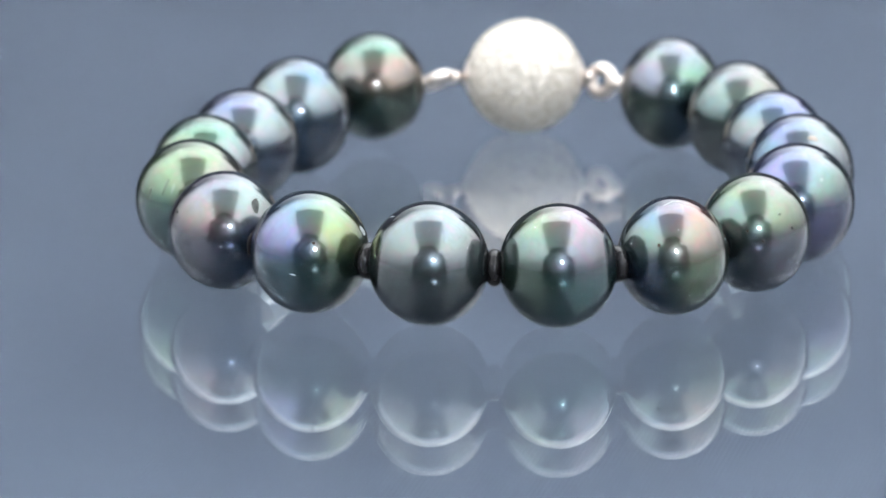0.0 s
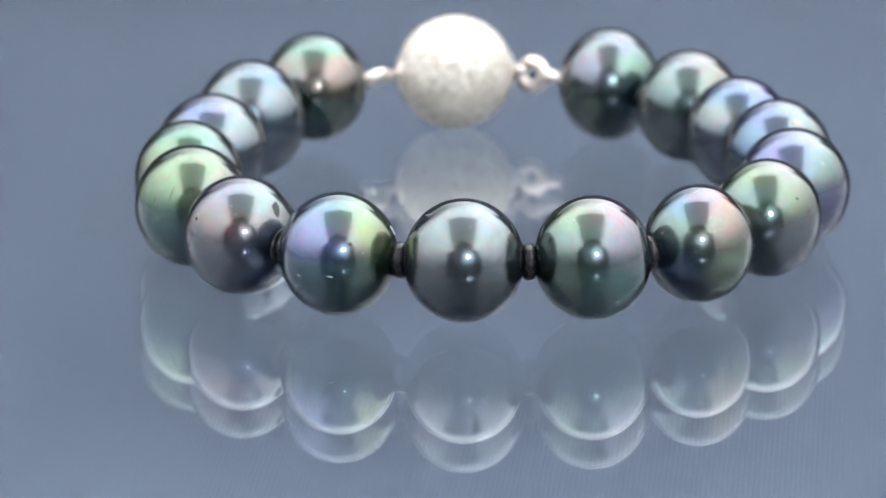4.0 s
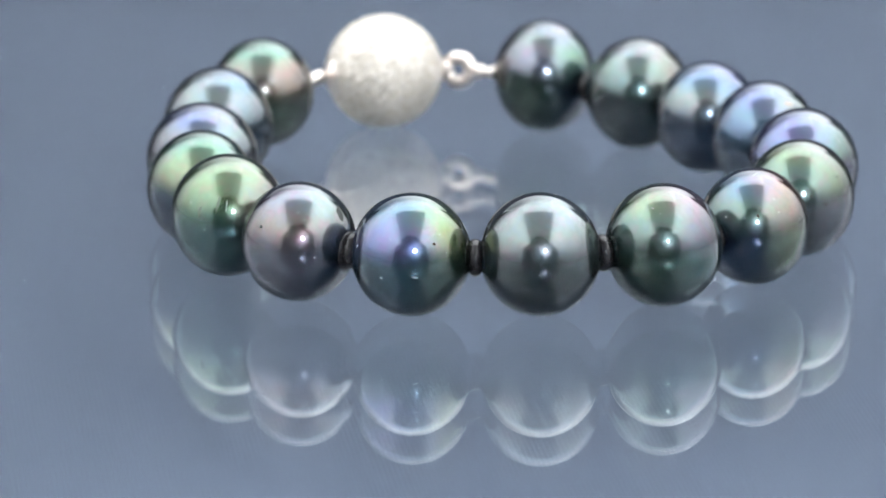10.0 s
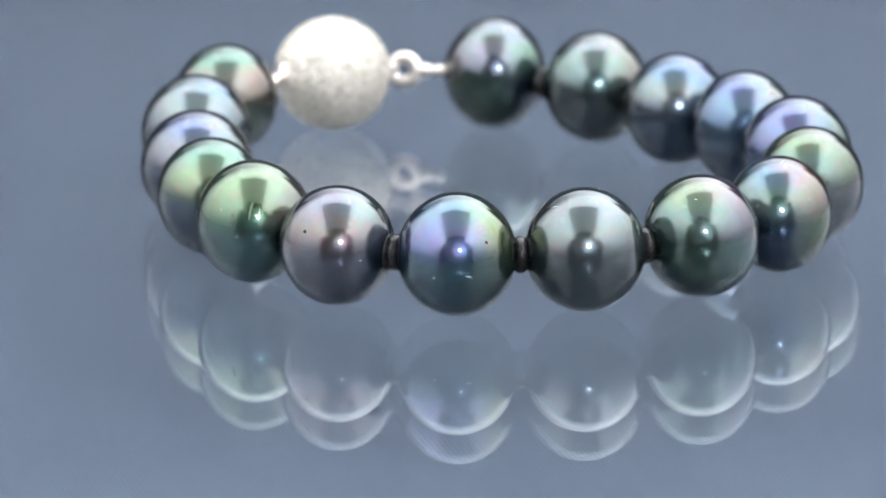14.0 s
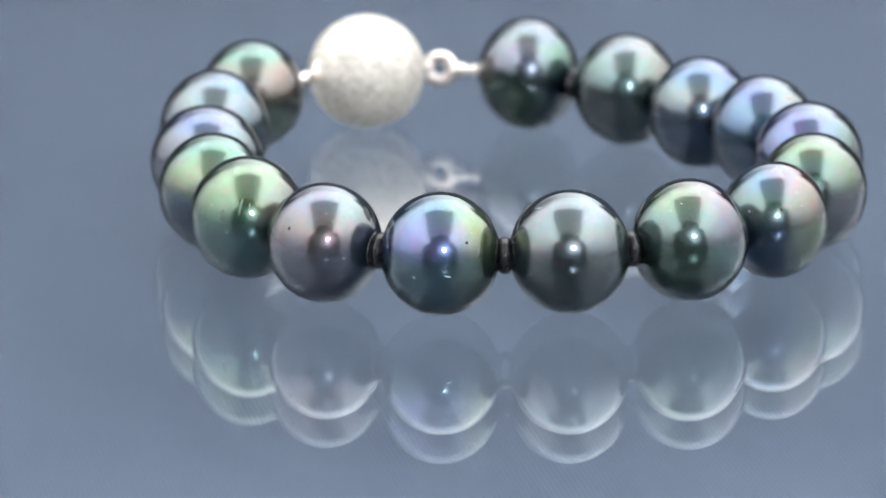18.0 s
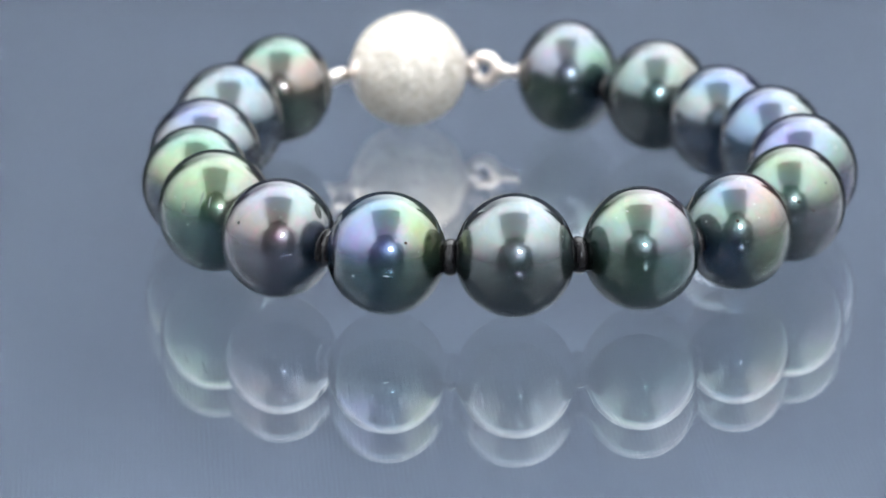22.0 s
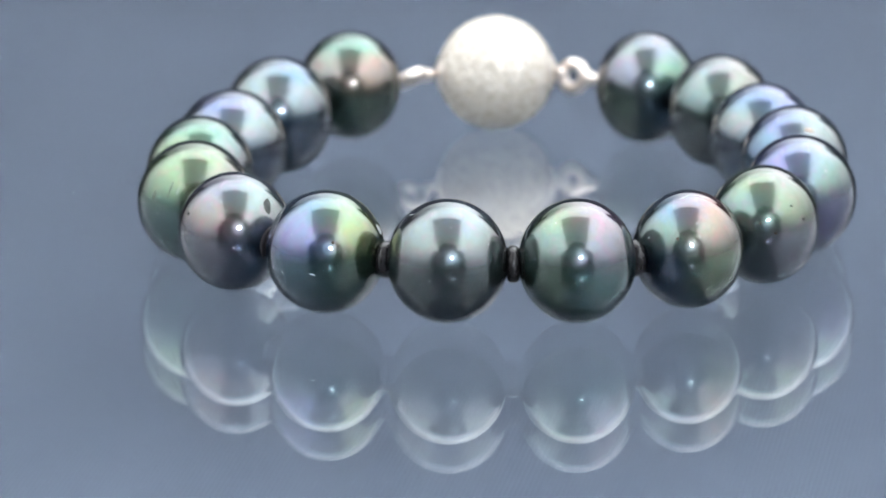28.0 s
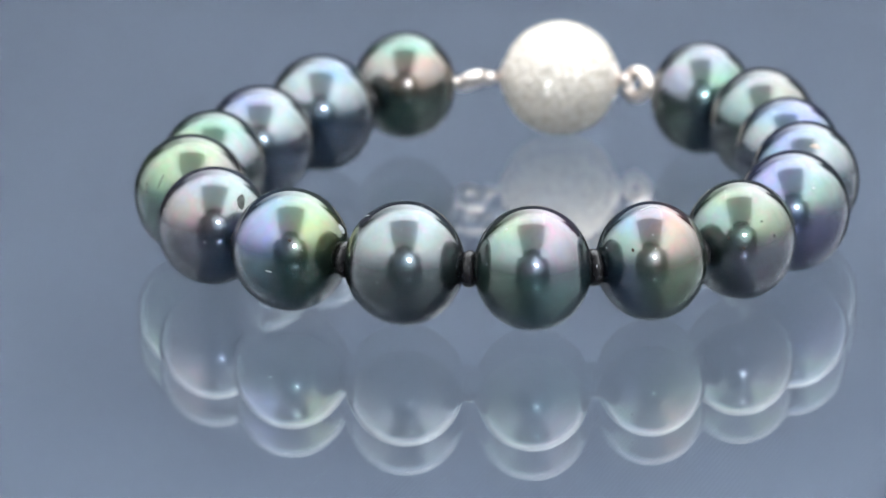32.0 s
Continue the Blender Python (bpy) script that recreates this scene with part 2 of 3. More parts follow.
M_FABRIC = glowing_fabric()
# the flap emits too, an even dim glow that sets the slot's tone
M_SLOT = glow("dim_glow_flap", (1.0, 1.0, 0.93), 0.55)
M_BLACK = simple("black_cloth", (0.10, 0.104, 0.108), 0.9, 0.0, 0.2, 60.0)
M_METAL = simple("painted_rod", (0.3, 0.3, 0.31), 0.4, 0.6, 0.1, 200.0)
M_LAMP = glow("lamp_lens", (0.76, 0.88, 1.0), LAMP)
M_PIT = simple("dark_pit", (0.03, 0.022, 0.018), 0.6, 0.0, 0.3, 3000.0)
M_CHIP = simple("grey_chip", (0.030, 0.032, 0.030), 0.5, 0.0, 0.4, 2500.0, 0.3)
for flaw in (M_PIT, M_CHIP):
    flaw.node_tree.nodes["Principled BSDF"].inputs["Specular IOR Level"].default_value = 0.1
M_DENT = simple("dented_nacre", (0.050, 0.066, 0.048), 0.38, 0.5, 0.3, 2500.0)
M_BLISTER = simple("pale_blister", (0.16, 0.13, 0.11), 0.4, 0.3, 0.25, 2500.0)
M_FLECK = simple("pale_fleck", (0.22, 0.23, 0.23), 0.35, 0.2, 0.2, 3000.0)


# ---- building helpers ----
def part(name, bm, mat, parent, label=""):
    me = bpy.data.meshes.new(name)
    bm.to_mesh(me)
    bm.free()
    me.materials.append(mat)
    for p in me.polygons:
        p.use_smooth = True
    ob = new(name, me)
    ob.parent = parent
    return tagged(ob, label)


def flat(ob):
    for p in ob.data.polygons:
        p.use_smooth = False
    return ob


def lathe(profile, steps=48, closed=False):
    """Spin (radius, height) pairs round z."""
    bm = bmesh.new()
    rings = []
    for r, z in profile:
        if r < 1e-7:
            rings.append([bm.verts.new((0, 0, z))])
        else:
            rings.append([bm.verts.new((r * math.cos(2 * math.pi * k / steps), r * math.sin(2 * math.pi * k / steps), z)) for k in range(steps)])
    pairs = list(zip(rings, rings[1:]))
    if closed:
        pairs.append((rings[-1], rings[0]))
    for a, b in pairs:
        for k in range(steps):
            j = (k + 1) % steps
            loop = [a[k % len(a)], a[j % len(a)], b[j % len(b)], b[k % len(b)]]
            loop = [v for i, v in enumerate(loop) if v not in loop[:i]]
            if len(loop) > 2:
                bm.faces.new(loop)
    bmesh.ops.recalc_face_normals(bm, faces=bm.faces)
    return bm


def ring(major, minor, steps=36, sides=16, squash=1.0):
    return lathe([(major + minor * math.cos(2 * math.pi * k / sides), squash * minor * math.sin(2 * math.pi * k / sides)) for k in range(sides)], steps, True)


def box(x0, x1, y0, y1, z0, z1, bevel=0.0):
    bm = bmesh.new()
    bmesh.ops.create_cube(bm, size=1)
    for v in bm.verts:
        v.co = Vector(((x0 + x1) / 2 + v.co.x * (x1 - x0), (y0 + y1) / 2 + v.co.y * (y1 - y0), (z0 + z1) / 2 + v.co.z * (z1 - z0)))
    if bevel:
        bmesh.ops.bevel(bm, geom=bm.edges[:], offset=bevel, segments=2, affect="EDGES", profile=0.6)
    return bm


def rod(a, b, r, steps=16):
    a, b = Vector(a), Vector(b)
    n = (b - a).length
    bm = lathe([(0, 0), (r * 0.7, 0), (r, r * 0.3), (r, n - r * 0.3), (r * 0.7, n), (0, n)], steps)
    bmesh.ops.transform(bm, matrix=Matrix.Translation(a) @ (b - a).to_track_quat("Z", "Y").to_matrix().to_4x4(), verts=bm.verts)
    return bm


# ---- the setting ----
GLASS_T = 0.0047
flat(tagged(part("ground", box(-1.5, 1.5, -1.6, 0.62, -0.09, -0.05), M_TABLE, None), "blue-grey paper-covered table under the turntable", "table", kind="structure"))


def backdrop():
    bm = bmesh.new()
    rows = []
    prof = [(0.40, -0.049)] + [(0.44 + 0.12 * math.sin(a), -0.049 + 0.12 * (1 - math.cos(a))) for a in [radians(9 * k) for k in range(11)]] + [(0.56, 0.25), (0.56, 0.46)]
    for y, z in prof:
        rows.append([bm.verts.new((x * 0.0625, y, z)) for x in range(-7, 8)])
    for a, b in zip(rows, rows[1:]):
        for k in range(14):
            bm.faces.new((a[k], a[k + 1], b[k + 1], b[k]))
    ob = part("backdrop", bm, M_BACK, None)
    sol = ob.modifiers.new("thickness", "SOLIDIFY")
    sol.thickness = 0.002
    return tagged(ob, "curved blue-grey paper backdrop behind the turntable", "backdrop", kind="structure")


backdrop()

# ---- light tent ----
tent = tagged(new("light_tent"), "white fabric light tent with a slotted roof, open in front", "light tent")


def vault(sign, inner, spread):
    """One side of the tent: roof, shoulder and wall in one curved sheet with thickness."""
    prof = [(0.0, 0.45)] + [(0.28 + 0.17 * math.sin(a), 0.28 + 0.17 * math.cos(a)) for a in [radians(9 * k) for k in range(11)]] + [(0.45, 0.12), (0.45, -0.049)]
    bm = bmesh.new()
    rows = []
    last = len(prof) - 1
    for off in (0.0, 0.003):
        sheet = []
        for front in (True, False):
            line = []
            for k, (x, z) in enumerate(prof):
                y = -0.72 if front else 0.50 - 0.08 * k / last
                edge = inner + (spread if front else -0.03)
                line.append(bm.verts.new((sign * ((x or edge) + (off if x > 0.3 else 0)), y, z + off * (z > 0.3))))
            sheet.append(line)
        rows.append(sheet)
    (a0, a1), (b0, b1) = rows
    for k in range(len(prof) - 1):
        bm.faces.new((a0[k], a0[k + 1], a1[k + 1], a1[k]))
        bm.faces.new((b0[k], b1[k], b1[k + 1], b0[k + 1]))
        bm.faces.new((a0[k], b0[k], b0[k + 1], a0[k + 1]))
        bm.faces.new((a1[k], a1[k + 1], b1[k + 1], b1[k]))
    bm.faces.new((a0[0], a1[0], b1[0], b0[0]))
    bm.faces.new((a0[-1], b0[-1], b1[-1], a1[-1]))
    bmesh.ops.recalc_face_normals(bm, faces=bm.faces)
    return part("side_panel", bm, M_FABRIC, tent, "white fabric side with its own graded glow")


vault(-1, 0.175, 0.085)
vault(1, 0.16, 0.07)


def roof_panel():
    """Rear of the roof; it bends down behind to the top of the backdrop."""
    prof = [(0.059, 0.456), (0.25, 0.456), (0.40, 0.456)] + [(0.40 + 0.145 * math.sin(a), 0.311 + 0.145 * math.cos(a)) for a in [radians(10 * k) for k in range(1, 10)]] + [(0.545, 0.29)]
    bm = bmesh.new()
    lines = []
    for k, (y, z) in enumerate(prof):
        out = Vector((0, 0, 0.003)) if k < 3 else Vector((0, y - 0.40, z - 0.311)).normalized() * 0.003
        w = 0.0 if k < 3 else 0.2 * min(1.0, (k - 2) / 3)
        lines.append([bm.verts.new((x, y + o * out.y, z + o * out.z)) for o in (0, 1) for x in (-0.20 - w, 0.185 + w)])
    for a, b in zip(lines, lines[1:]):
        for i, j in ((0, 1), (1, 3), (3, 2), (2, 0)):
            bm.faces.new((a[i], a[j], b[j], b[i]))
    bm.faces.new([lines[0][k] for k in (0, 2, 3, 1)])
    bm.faces.new([lines[-1][k] for k in (0, 1, 3, 2)])
    bmesh.ops.recalc_face_normals(bm, faces=bm.faces)
    return part("roof_panel", bm, M_FABRIC, tent, "white fabric roof with its own glow, dimmer at the back")


roof_panel()


def roof_flap():
    """The strip over the slot; its front edge is cut out in a bow above the lens."""
    bm = bmesh.new()
    lines = []
    aim = Vector((0, -math.cos(radians(15.4)), math.sin(radians(15.4))))
    for k in range(21):
        x = -0.27 + 0.026 * k
        y = 0.0
        while y > -0.72 and Vector((x, y + 0.03, 0.446)).normalized().dot(aim) < math.cos(radians(31)):
            y -= 0.005
        lines.append([bm.verts.new((x, yy, z)) for z in (0.456, 0.459) for yy in (y, 0.055)])
    for a, b in zip(lines, lines[1:]):
        bm.faces.new((a[0], a[1], b[1], b[0]))
        bm.faces.new((a[2], b[2], b[3], a[3]))
        bm.faces.new((a[0], b[0], b[2], a[2]))
        bm.faces.new((a[1], a[3], b[3], b[1]))
    bmesh.ops.recalc_face_normals(bm, faces=bm.faces)
    return part("roof_flap", bm, M_SLOT, tent, "fabric over the slot with a dim glow of its own")


flat(roof_flap())
for sx in (-0.462, 0.462):
    for sy in (-0.73, 0.50):
        part("pole", rod((sx, sy, -0.05), (sx, sy, 0.46), 0.005), M_METAL, tent)
    part("rail", rod((sx, -0.73, 0.46), (sx, 0.50, 0.46), 0.005), M_METAL, tent)

# ---- black screen behind the camera, and the lamp beside its lens ----
screen = tagged(new("black_screen"), "round black fabric screen standing behind the camera", "screen")
bm = lathe([(0.0, 0), (0.30, 0), (0.305, 0.004), (0.30, 0.008), (0.0, 0.008)], 64)
bmesh.ops.transform(bm, matrix=pose(0, -0.78, 0.27, 90), verts=bm.verts)
part("fabric", bm, M_BLACK, screen)
bm = ring(0.305, 0.004, 64, 10)
bmesh.ops.transform(bm, matrix=pose(0, -0.782, 0.27, 90), verts=bm.verts)
part("hoop", bm, M_METAL, screen)
part("stand", rod((0, -0.795, -0.05), (0, -0.795, 0.25), 0.006), M_METAL, screen)

lamp = tagged(new("spot_lamp"), "small round white lamp on a thin stand", "lamp")
LAMP_AT = Vector((0.075, -0.53, 0.178))
turn = (Vector((0, -0.02, 0.0)) - LAMP_AT).to_track_quat("Z", "Y").to_matrix().to_4x4()
bm = lathe([(0.0, -0.05), (0.022, -0.05), (0.034, -0.03), (0.034, 0.002), (0.030, 0.003), (0.029, 0.0), (0.0, 0.0)], 40)
bmesh.ops.transform(bm, matrix=Matrix.Translation(LAMP_AT) @ turn, verts=bm.verts)
part("housing", bm, M_BLACK, lamp)
bm = lathe([(0.0, 0.0015), (0.026, 0.001), (0.026, 0.0005), (0, 0.0005)], 40)
bmesh.ops.transform(bm, matrix=Matrix.Translation(LAMP_AT) @ turn, verts=bm.verts)
part("lens", bm, M_LAMP, lamp, "bright white lamp lens")
part("stand", rod(LAMP_AT + Vector((0, -0.012, -0.02)), (LAMP_AT.x, LAMP_AT.y - 0.012, -0.05), 0.004), M_METAL, lamp)

# ---- turntable: platter, cloth, glass ----
turntable = tagged(new("turntable"), "round turntable covered in blue-grey ribbed cloth", "turntable")
part("platter", lathe([(0, -0.036), (0.388, -0.036), (0.39, -0.034), (0.39, -0.0182), (0.388, -0.0162), (0, -0.0162)], 96), M_PLATTER, turntable)
part("base", lathe([(0, -0.0495), (0.11, -0.0495), (0.112, -0.047), (0.105, -0.0362), (0, -0.0362)], 72), M_PLATTER, turntable)
part("cloth", lathe([(0, -0.0160), (0.3885, -0.0160), (0.3888, -0.0150), (0.388, -0.0137), (0.0, -0.0137)], 96), M_CLOTH, turntable, "ribbed blue-grey cloth")
glass = tagged(new("glass_plate"), "clear round glass plate on low feet over the cloth", "glass plate")
plate = part("pane", lathe([(0, -GLASS_T - 0.0004), (0.3845, -GLASS_T - 0.0004), (0.385, -GLASS_T + 0.0002), (0.385, -0.0006), (0.3845, 0), (0, 0)], 128), M_GLASS, glass)
flat(plate)
plate.visible_shadow = False
for k in range(6):
    foot = part("foot", lathe([(0, -0.0137), (0.006, -0.0137), (0.0064, -0.012), (0.0058, -GLASS_T - 0.0006), (0, -GLASS_T - 0.0006)], 24), M_RUBBER, glass, "low rubber foot")
    foot.location = (0.36 * math.cos(radians(60 * k + 30)), 0.36 * math.sin(radians(60 * k + 30)), 0)

# ---- bracelet ----
bracelet = tagged(new("pearl_bracelet"), "bracelet of dark iridescent pearls with a silver ball clasp", "bracelet")

# x, y, height of the centre, radius, half height (mm); overtones of crown, flank and underside (darkened for shade),
# each west and east; label
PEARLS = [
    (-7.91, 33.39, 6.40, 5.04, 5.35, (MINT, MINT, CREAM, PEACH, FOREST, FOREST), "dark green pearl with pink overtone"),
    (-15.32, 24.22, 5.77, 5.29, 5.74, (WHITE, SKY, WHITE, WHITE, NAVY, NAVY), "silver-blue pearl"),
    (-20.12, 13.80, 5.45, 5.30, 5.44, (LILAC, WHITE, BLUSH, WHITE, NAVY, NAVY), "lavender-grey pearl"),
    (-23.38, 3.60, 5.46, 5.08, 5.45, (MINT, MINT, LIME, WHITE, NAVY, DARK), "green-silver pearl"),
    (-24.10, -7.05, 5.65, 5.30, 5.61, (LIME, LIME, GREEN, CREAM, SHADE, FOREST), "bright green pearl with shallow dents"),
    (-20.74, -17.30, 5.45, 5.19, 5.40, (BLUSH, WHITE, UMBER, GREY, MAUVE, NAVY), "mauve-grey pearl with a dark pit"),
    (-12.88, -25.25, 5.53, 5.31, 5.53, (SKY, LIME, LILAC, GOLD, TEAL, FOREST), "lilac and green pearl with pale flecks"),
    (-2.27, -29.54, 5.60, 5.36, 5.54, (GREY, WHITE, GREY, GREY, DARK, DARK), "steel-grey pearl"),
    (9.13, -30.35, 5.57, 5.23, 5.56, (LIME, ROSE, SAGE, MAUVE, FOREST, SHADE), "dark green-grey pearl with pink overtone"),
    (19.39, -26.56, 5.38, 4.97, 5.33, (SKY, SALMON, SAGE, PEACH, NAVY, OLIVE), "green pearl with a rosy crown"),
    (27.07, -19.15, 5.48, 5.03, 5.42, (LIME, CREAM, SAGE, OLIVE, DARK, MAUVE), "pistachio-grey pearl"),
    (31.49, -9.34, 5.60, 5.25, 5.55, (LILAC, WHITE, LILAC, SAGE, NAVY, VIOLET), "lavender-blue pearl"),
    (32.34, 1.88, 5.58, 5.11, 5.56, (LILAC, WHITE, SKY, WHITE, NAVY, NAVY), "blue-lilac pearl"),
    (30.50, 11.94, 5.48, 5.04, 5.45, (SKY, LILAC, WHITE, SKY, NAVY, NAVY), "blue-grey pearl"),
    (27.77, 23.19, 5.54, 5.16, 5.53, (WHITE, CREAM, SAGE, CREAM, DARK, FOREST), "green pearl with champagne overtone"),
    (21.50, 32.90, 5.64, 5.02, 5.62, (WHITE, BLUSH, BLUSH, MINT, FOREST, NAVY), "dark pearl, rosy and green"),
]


def pearl(i, x, y, z, r, rz, overtones, label):
    bm = bmesh.new()
    bmesh.ops.create_uvsphere(bm, u_segments=72, v_segments=40, radius=1.0)
    for v in bm.verts:
        d = 1 + 0.008 * noise.noise(v.co * 1.1 + Vector((i * 7.3, 0, 0)))
        v.co = Vector((v.co.x * r * d, v.co.y * r * d, v.co.z * rz)) / 1000
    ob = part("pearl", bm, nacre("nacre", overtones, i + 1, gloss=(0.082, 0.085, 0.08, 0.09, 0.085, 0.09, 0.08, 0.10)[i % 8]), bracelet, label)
    ob.location = (x / 1000, y / 1000, z / 1000)
    return ob


pearls = [pearl(i, *row) for i, row in enumerate(PEARLS)]


def mark(i, u, v, angle, wide, high, mat, label, tilt=0.0, proud=0.00001):
    """A small flaw on pearl i, where the lens sees it at (u, v) of the radius with the turntable at that angle; sizes in mm."""
    x, y, z, r, rz = PEARLS[i][:5]
    p = radians(15.4)
    w = math.sqrt(max(0.0, 1 - u * u - v * v))
    right, up, toward = Vector((1, 0, 0)), Vector((0, math.sin(p), math.cos(p))), Vector((0, -math.cos(p), math.sin(p)))
    turn = Matrix.Rotation(radians(-angle), 3, "Z")
    n = turn @ (right * u + up * v + toward * w)
    side = n.cross(Vector((0, 0, 1))).normalized() * -1
    rise = n.cross(side) * -1
    c, s_ = math.cos(radians(tilt)), math.sin(radians(tilt))
    side, rise = side * c + rise * s_, rise * c - side * s_
    bm = bmesh.new()

    def place(a, b, lift):
        d = (n + side * (a / r) + rise * (b / r)).normalized()
        return bm.verts.new(Vector((d.x * r, d.y * r, d.z * rz)) / 1000 * (1 + lift))

    steps = 14
    mid = place(0, 0, proud / 0.005 * 2)
    inner, outer = [], []
    for k in range(steps):
        a = 2 * math.pi * k / steps
        jag = 1 + 0.09 * math.sin(3 * a + i) + 0.07 * math.sin(5 * a + 2 * i) + 0.08 * math.sin(2 * a)
        inner.append(place(wide / 2 * 0.6 * jag * math.cos(a), high / 2 * 0.6 * jag * math.sin(a), proud / 0.005 * 2))
        outer.append(place(wide / 2 * jag * math.cos(a), high / 2 * jag * math.sin(a), -0.001))
    for k in range(steps):
        j = (k + 1) % steps
        bm.faces.new((mid, inner[k], inner[j]))
        bm.faces.new((inner[k], outer[k], outer[j], inner[j]))
    part("flaw", bm, mat, pearls[i], label)


mark(6, 0.086, 0.133, 0, 0.30, 0.28, M_PIT, "tiny dark pit")
mark(6, -0.27, -0.37, 0, 0.6, 0.10, M_FLECK, "pale scratch", 8)
mark(6, -0.75, -0.32, 0, 0.35, 0.12, M_FLECK, "pale fleck", 20)
mark(6, 0.87, 0.31, -5, 1.1, 1.5, M_FLECK, "pale chip beside the drill hole", -25)
mark(5, 0.56, 0.40, 0, 0.8, 1.5, M_CHIP, "dark chip near the drill hole", 35)
mark(5, 0.30, -0.28, 20, 0.16, 0.10, M_FLECK, "pale fleck")
mark(5, -0.55, 0.22, 26, 0.35, 0.3, M_CHIP, "faint grey spot")
mark(4, -0.16, 0.16, 18, 0.22, 1.7, M_DENT, "shallow dent", 14)
mark(4, -0.48, 0.04, 18, 0.35, 1.0, M_DENT, "shallow dent", 10)
mark(4, -0.02, 0.12, 18, 0.05, 1.2, M_FLECK, "pale crease beside a dent", 10)
mark(9, 0.16, 0.15, 28, 0.28, 0.3, M_PIT, "tiny dark pit")
mark(9, 0.02, 0.86, 26, 0.12, 1.2, M_FLECK, "pale scratch", 35)
mark(9, 0.20, 0.90, 26, 0.10, 0.9, M_FLECK, "pale scratch", -40)
mark(9, -0.45, 0.12, 26, 0.14, 0.14, M_FLECK, "pale fleck")
mark(10, 0.32, 0.27, -5, 0.36, 0.2, M_CHIP, "tiny pit", 15)
mark(10, 0.55, 0.04, -5, 0.3, 0.3, M_CHIP, "tiny pit")
mark(10, 0.0, -0.17, -5, 0.3, 0.2, M_PIT, "tiny dark pit")
mark(10, 0.25, 0.0, 26, 0.3, 0.3, M_PIT, "tiny dark pit")
mark(7, -0.6, 0.75, 0, 0.9, 0.12, M_FLECK, "pale scratch", -30)
dust = random.Random(11)
for i in (4, 5, 6, 7, 8, 9, 10):
    for k in range(5):
        a, d = dust.uniform(0, 6.283), 0.93 * math.sqrt(dust.uniform(0.1, 1))
        size = dust.uniform(0.06, 0.12)
        mark(i, d * math.cos(a), d * math.sin(a), dust.uniform(0, 28), size, size * dust.uniform(0.6, 1.2), M_FLECK, "speck of dust")
mark(7, 0.28, 0.93, 0, 0.5, 0.1, M_FLECK, "pale fleck", 10)
mark(7, 0.80, 0.30, 18, 0.14, 0.14, M_FLECK, "pale fleck")
mark(8, -0.40, 0.60, 0, 0.3, 0.1, M_FLECK, "pale fleck", 15)
mark(8, 0.30, 0.88, 26, 0.6, 0.1, M_FLECK, "pale scratch", -10)
mark(11, 0.30, 0.35, -5, 0.2, 0.2, M_FLECK, "pale fleck")
mark(12, 0.33, 0.55, 12, 1.1, 0.6, M_BLISTER, "bright rosy blister", 10)


def along(ob, at, way):
    """Put a part with its z axis along way."""
    ob.matrix_basis = Matrix.Translation(at) @ Vector(way).to_track_quat("Z", "X").to_matrix().to_4x4()
    return ob


spacer_mesh = None
SAG = Vector((0, 0, -0.00030))   # the rings hang loose on the thread
for i in range(15):
    a, b = pearls[i].location, pearls[i + 1].location
    ra, rb = PEARLS[i][3] / 1000, PEARLS[i + 1][3] / 1000
    way = (b - a).normalized()
    gap = (b - a).length - ra - rb
    mid = a + way * (ra + gap / 2) + SAG
    if spacer_mesh is None:
        sp = part("spacer", lathe([(0.0006, -0.00040), (0.0010, -0.00052), (0.0013, -0.00056), (0.00152, -0.00046), (0.00165, -0.00024), (0.00169, 0), (0.00165, 0.00024), (0.00152, 0.00046), (0.0013, 0.00056), (0.0010, 0.00052), (0.0006, 0.00040)], 40, True), M_RUBBER, bracelet, "dark rubbery spacer ring")
        spacer_mesh = sp.data
    else:
        sp = tagged(new("spacer", spacer_mesh), "dark rubbery spacer ring")
        sp.parent = bracelet
    along(sp, mid, way)
    part("thread", rod(a + way * ra * 0.9, b - way * rb * 0.9, 0.0003, 10), M_RUBBER, bracelet, "dark thread between two pearls")
    if i in (5, 9):
        # a second, slightly larger ring slipped onto the thread here
        twin = tagged(new("spacer", spacer_mesh), "dark rubbery spacer ring")
        twin.parent = bracelet
        along(twin, mid - way * 0.0008, way)
        twin.scale = (1.10, 1.10, 0.8)

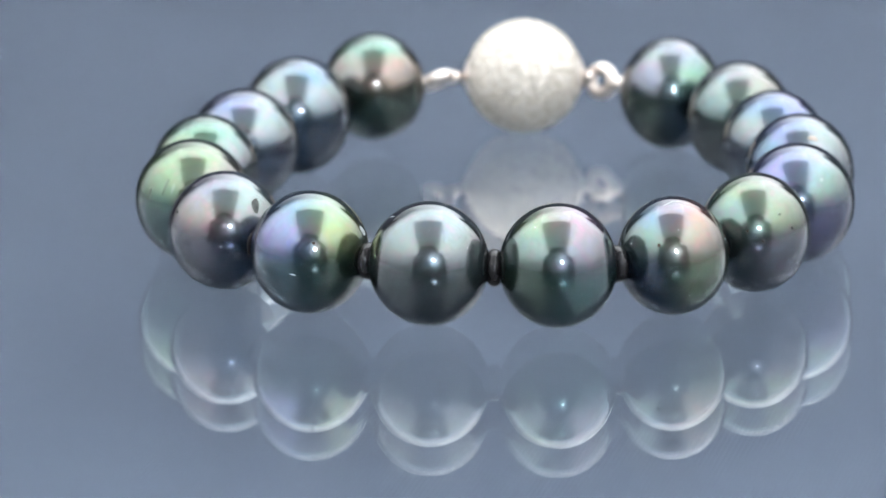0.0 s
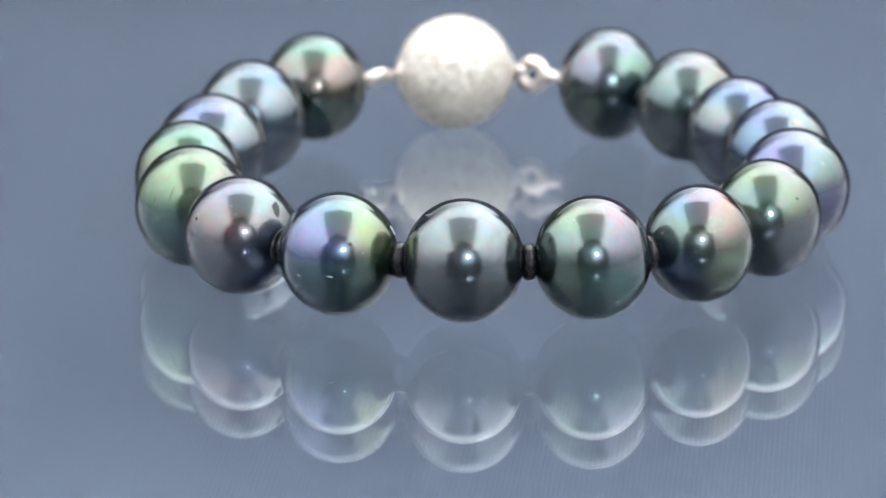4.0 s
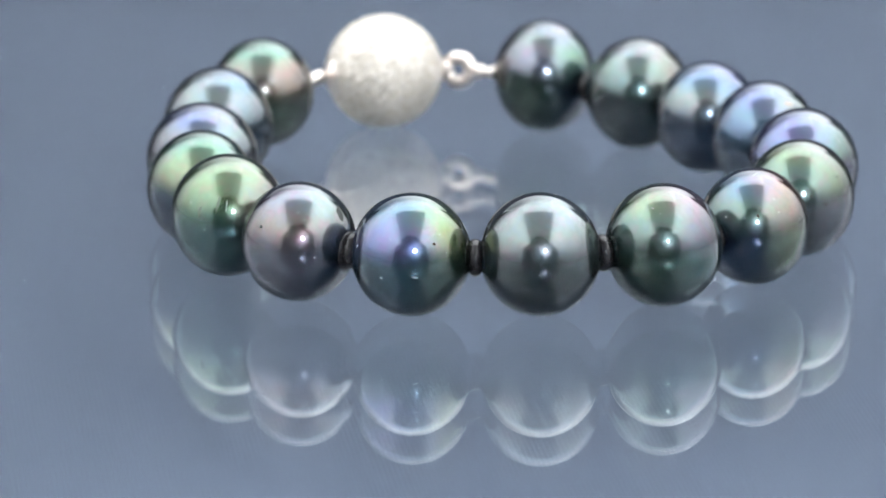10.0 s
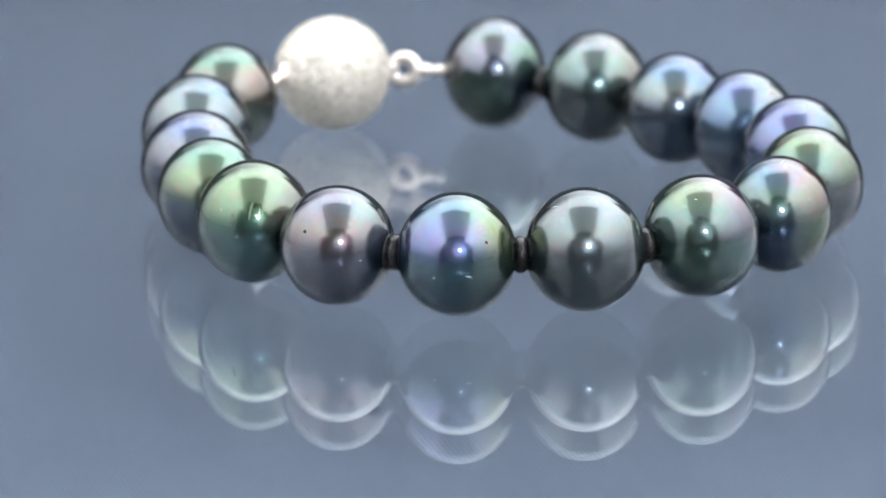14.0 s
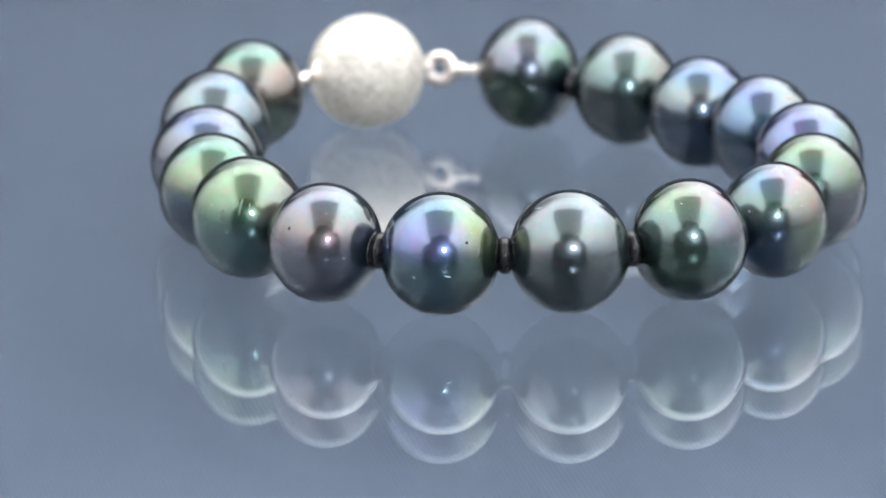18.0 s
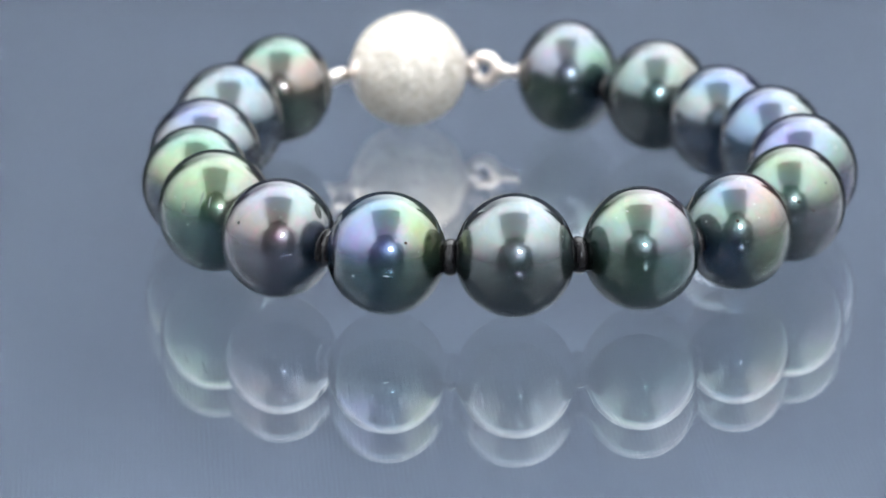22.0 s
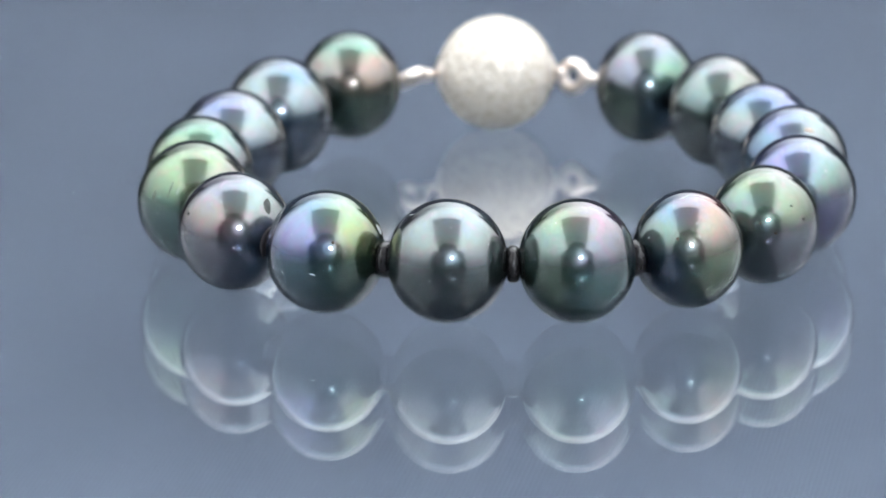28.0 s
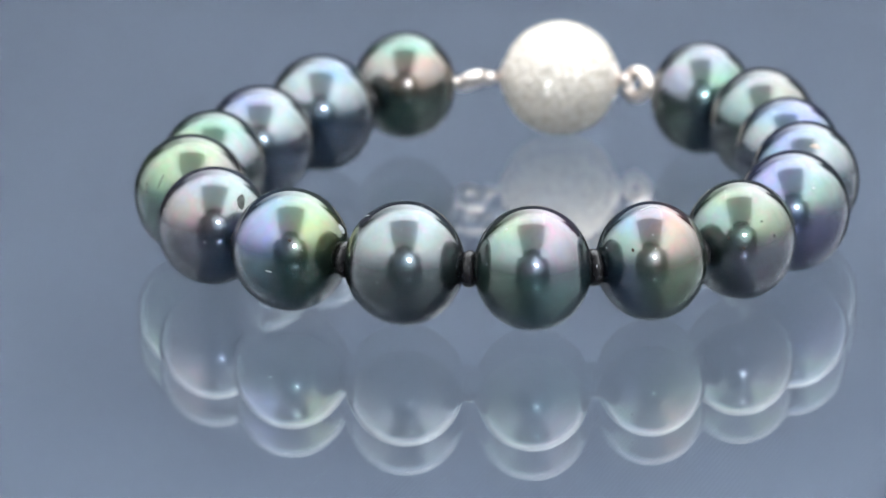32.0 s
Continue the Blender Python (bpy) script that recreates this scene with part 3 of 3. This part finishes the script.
# clasp ball with its caps and loops
CLASP = Vector((0.00705, 0.04030, 0.00572))
left, right = pearls[0].location, pearls[15].location
axis = right - left
axis.z = 0
axis.normalize()
bm = bmesh.new()
bmesh.ops.create_uvsphere(bm, u_segments=96, v_segments=64, radius=0.0056)
clasp = part("clasp_ball", bm, M_SILVER, bracelet, "frosted stardust silver ball clasp")
clasp.matrix_basis = Matrix.Translation(CLASP) @ axis.to_track_quat("X", "Z").to_matrix().to_4x4() @ Matrix.Diagonal((1.04, 1.04, 1.015, 1))


def bead(at, r):
    bm = bmesh.new()
    bmesh.ops.create_uvsphere(bm, u_segments=20, v_segments=12, radius=r)
    part("bead", bm, M_LINK, bracelet, "tiny silver bead").location = at


def wire(a, b, r=0.00040):
    part("wire", rod(a, b, r), M_LINK, bracelet, "short silver wire")


def loop(at, way, tilt, major, minor):
    ob = part("loop", ring(major, minor, 36, 16), M_LINK, bracelet, "thick silver wire loop")
    ob.matrix_basis = Matrix.Translation(at) @ way.to_track_quat("X", "Z").to_matrix().to_4x4() @ pose(0, 0, 0, tilt, 0, 0)


for sign in (-1, 1):
    cap = part("end_cap", lathe([(0.0, -0.0010), (0.0020, -0.0010), (0.00195, -0.0002), (0.0016, 0.0002), (0.0009, 0.0004), (0.0006, 0.0007), (0, 0.0007)], 32), M_LINK, bracelet, "small silver end cap")
    along(cap, CLASP + axis * sign * 0.00555, axis * sign)
# the ring on one end, seen through its hole
RING = Vector((0.0148, 0.0397, 0.0053))
start = CLASP + axis * 0.0060
end = right + (RING - right).normalized() * 0.0050
loop(RING, (end - start).normalized(), 78, 0.00124, 0.00064)
bead(start + (RING - start).normalized() * 0.0006, 0.00062)
wire(start - axis * 0.0003, RING + (start - RING).normalized() * 0.0012)
mid = RING.lerp(end, 0.5)
bead(mid, 0.00074)
bead(RING.lerp(end, 0.82), 0.00062)
wire(RING.lerp(end, 0.2), end)
# the other end: a loop on edge and a bead
start = CLASP - axis * 0.0060
end = left + (CLASP - left).normalized() * 0.0050
way = (end - start).normalized()
loop(start.lerp(end, 0.62), way, 34, 0.00122, 0.00060)
bead(start.lerp(end, 0.24), 0.0007)
wire(start - way * 0.0003, start.lerp(end, 0.5))
bead(start.lerp(end, 0.95), 0.0005)


def motions():
    rows = [(t, pose(0, 0, 0, 0, 0, a)) for t, a in TURN]
    walk(turntable, rows)
    walk(glass, rows)
    walk(bracelet, rows)


motions()
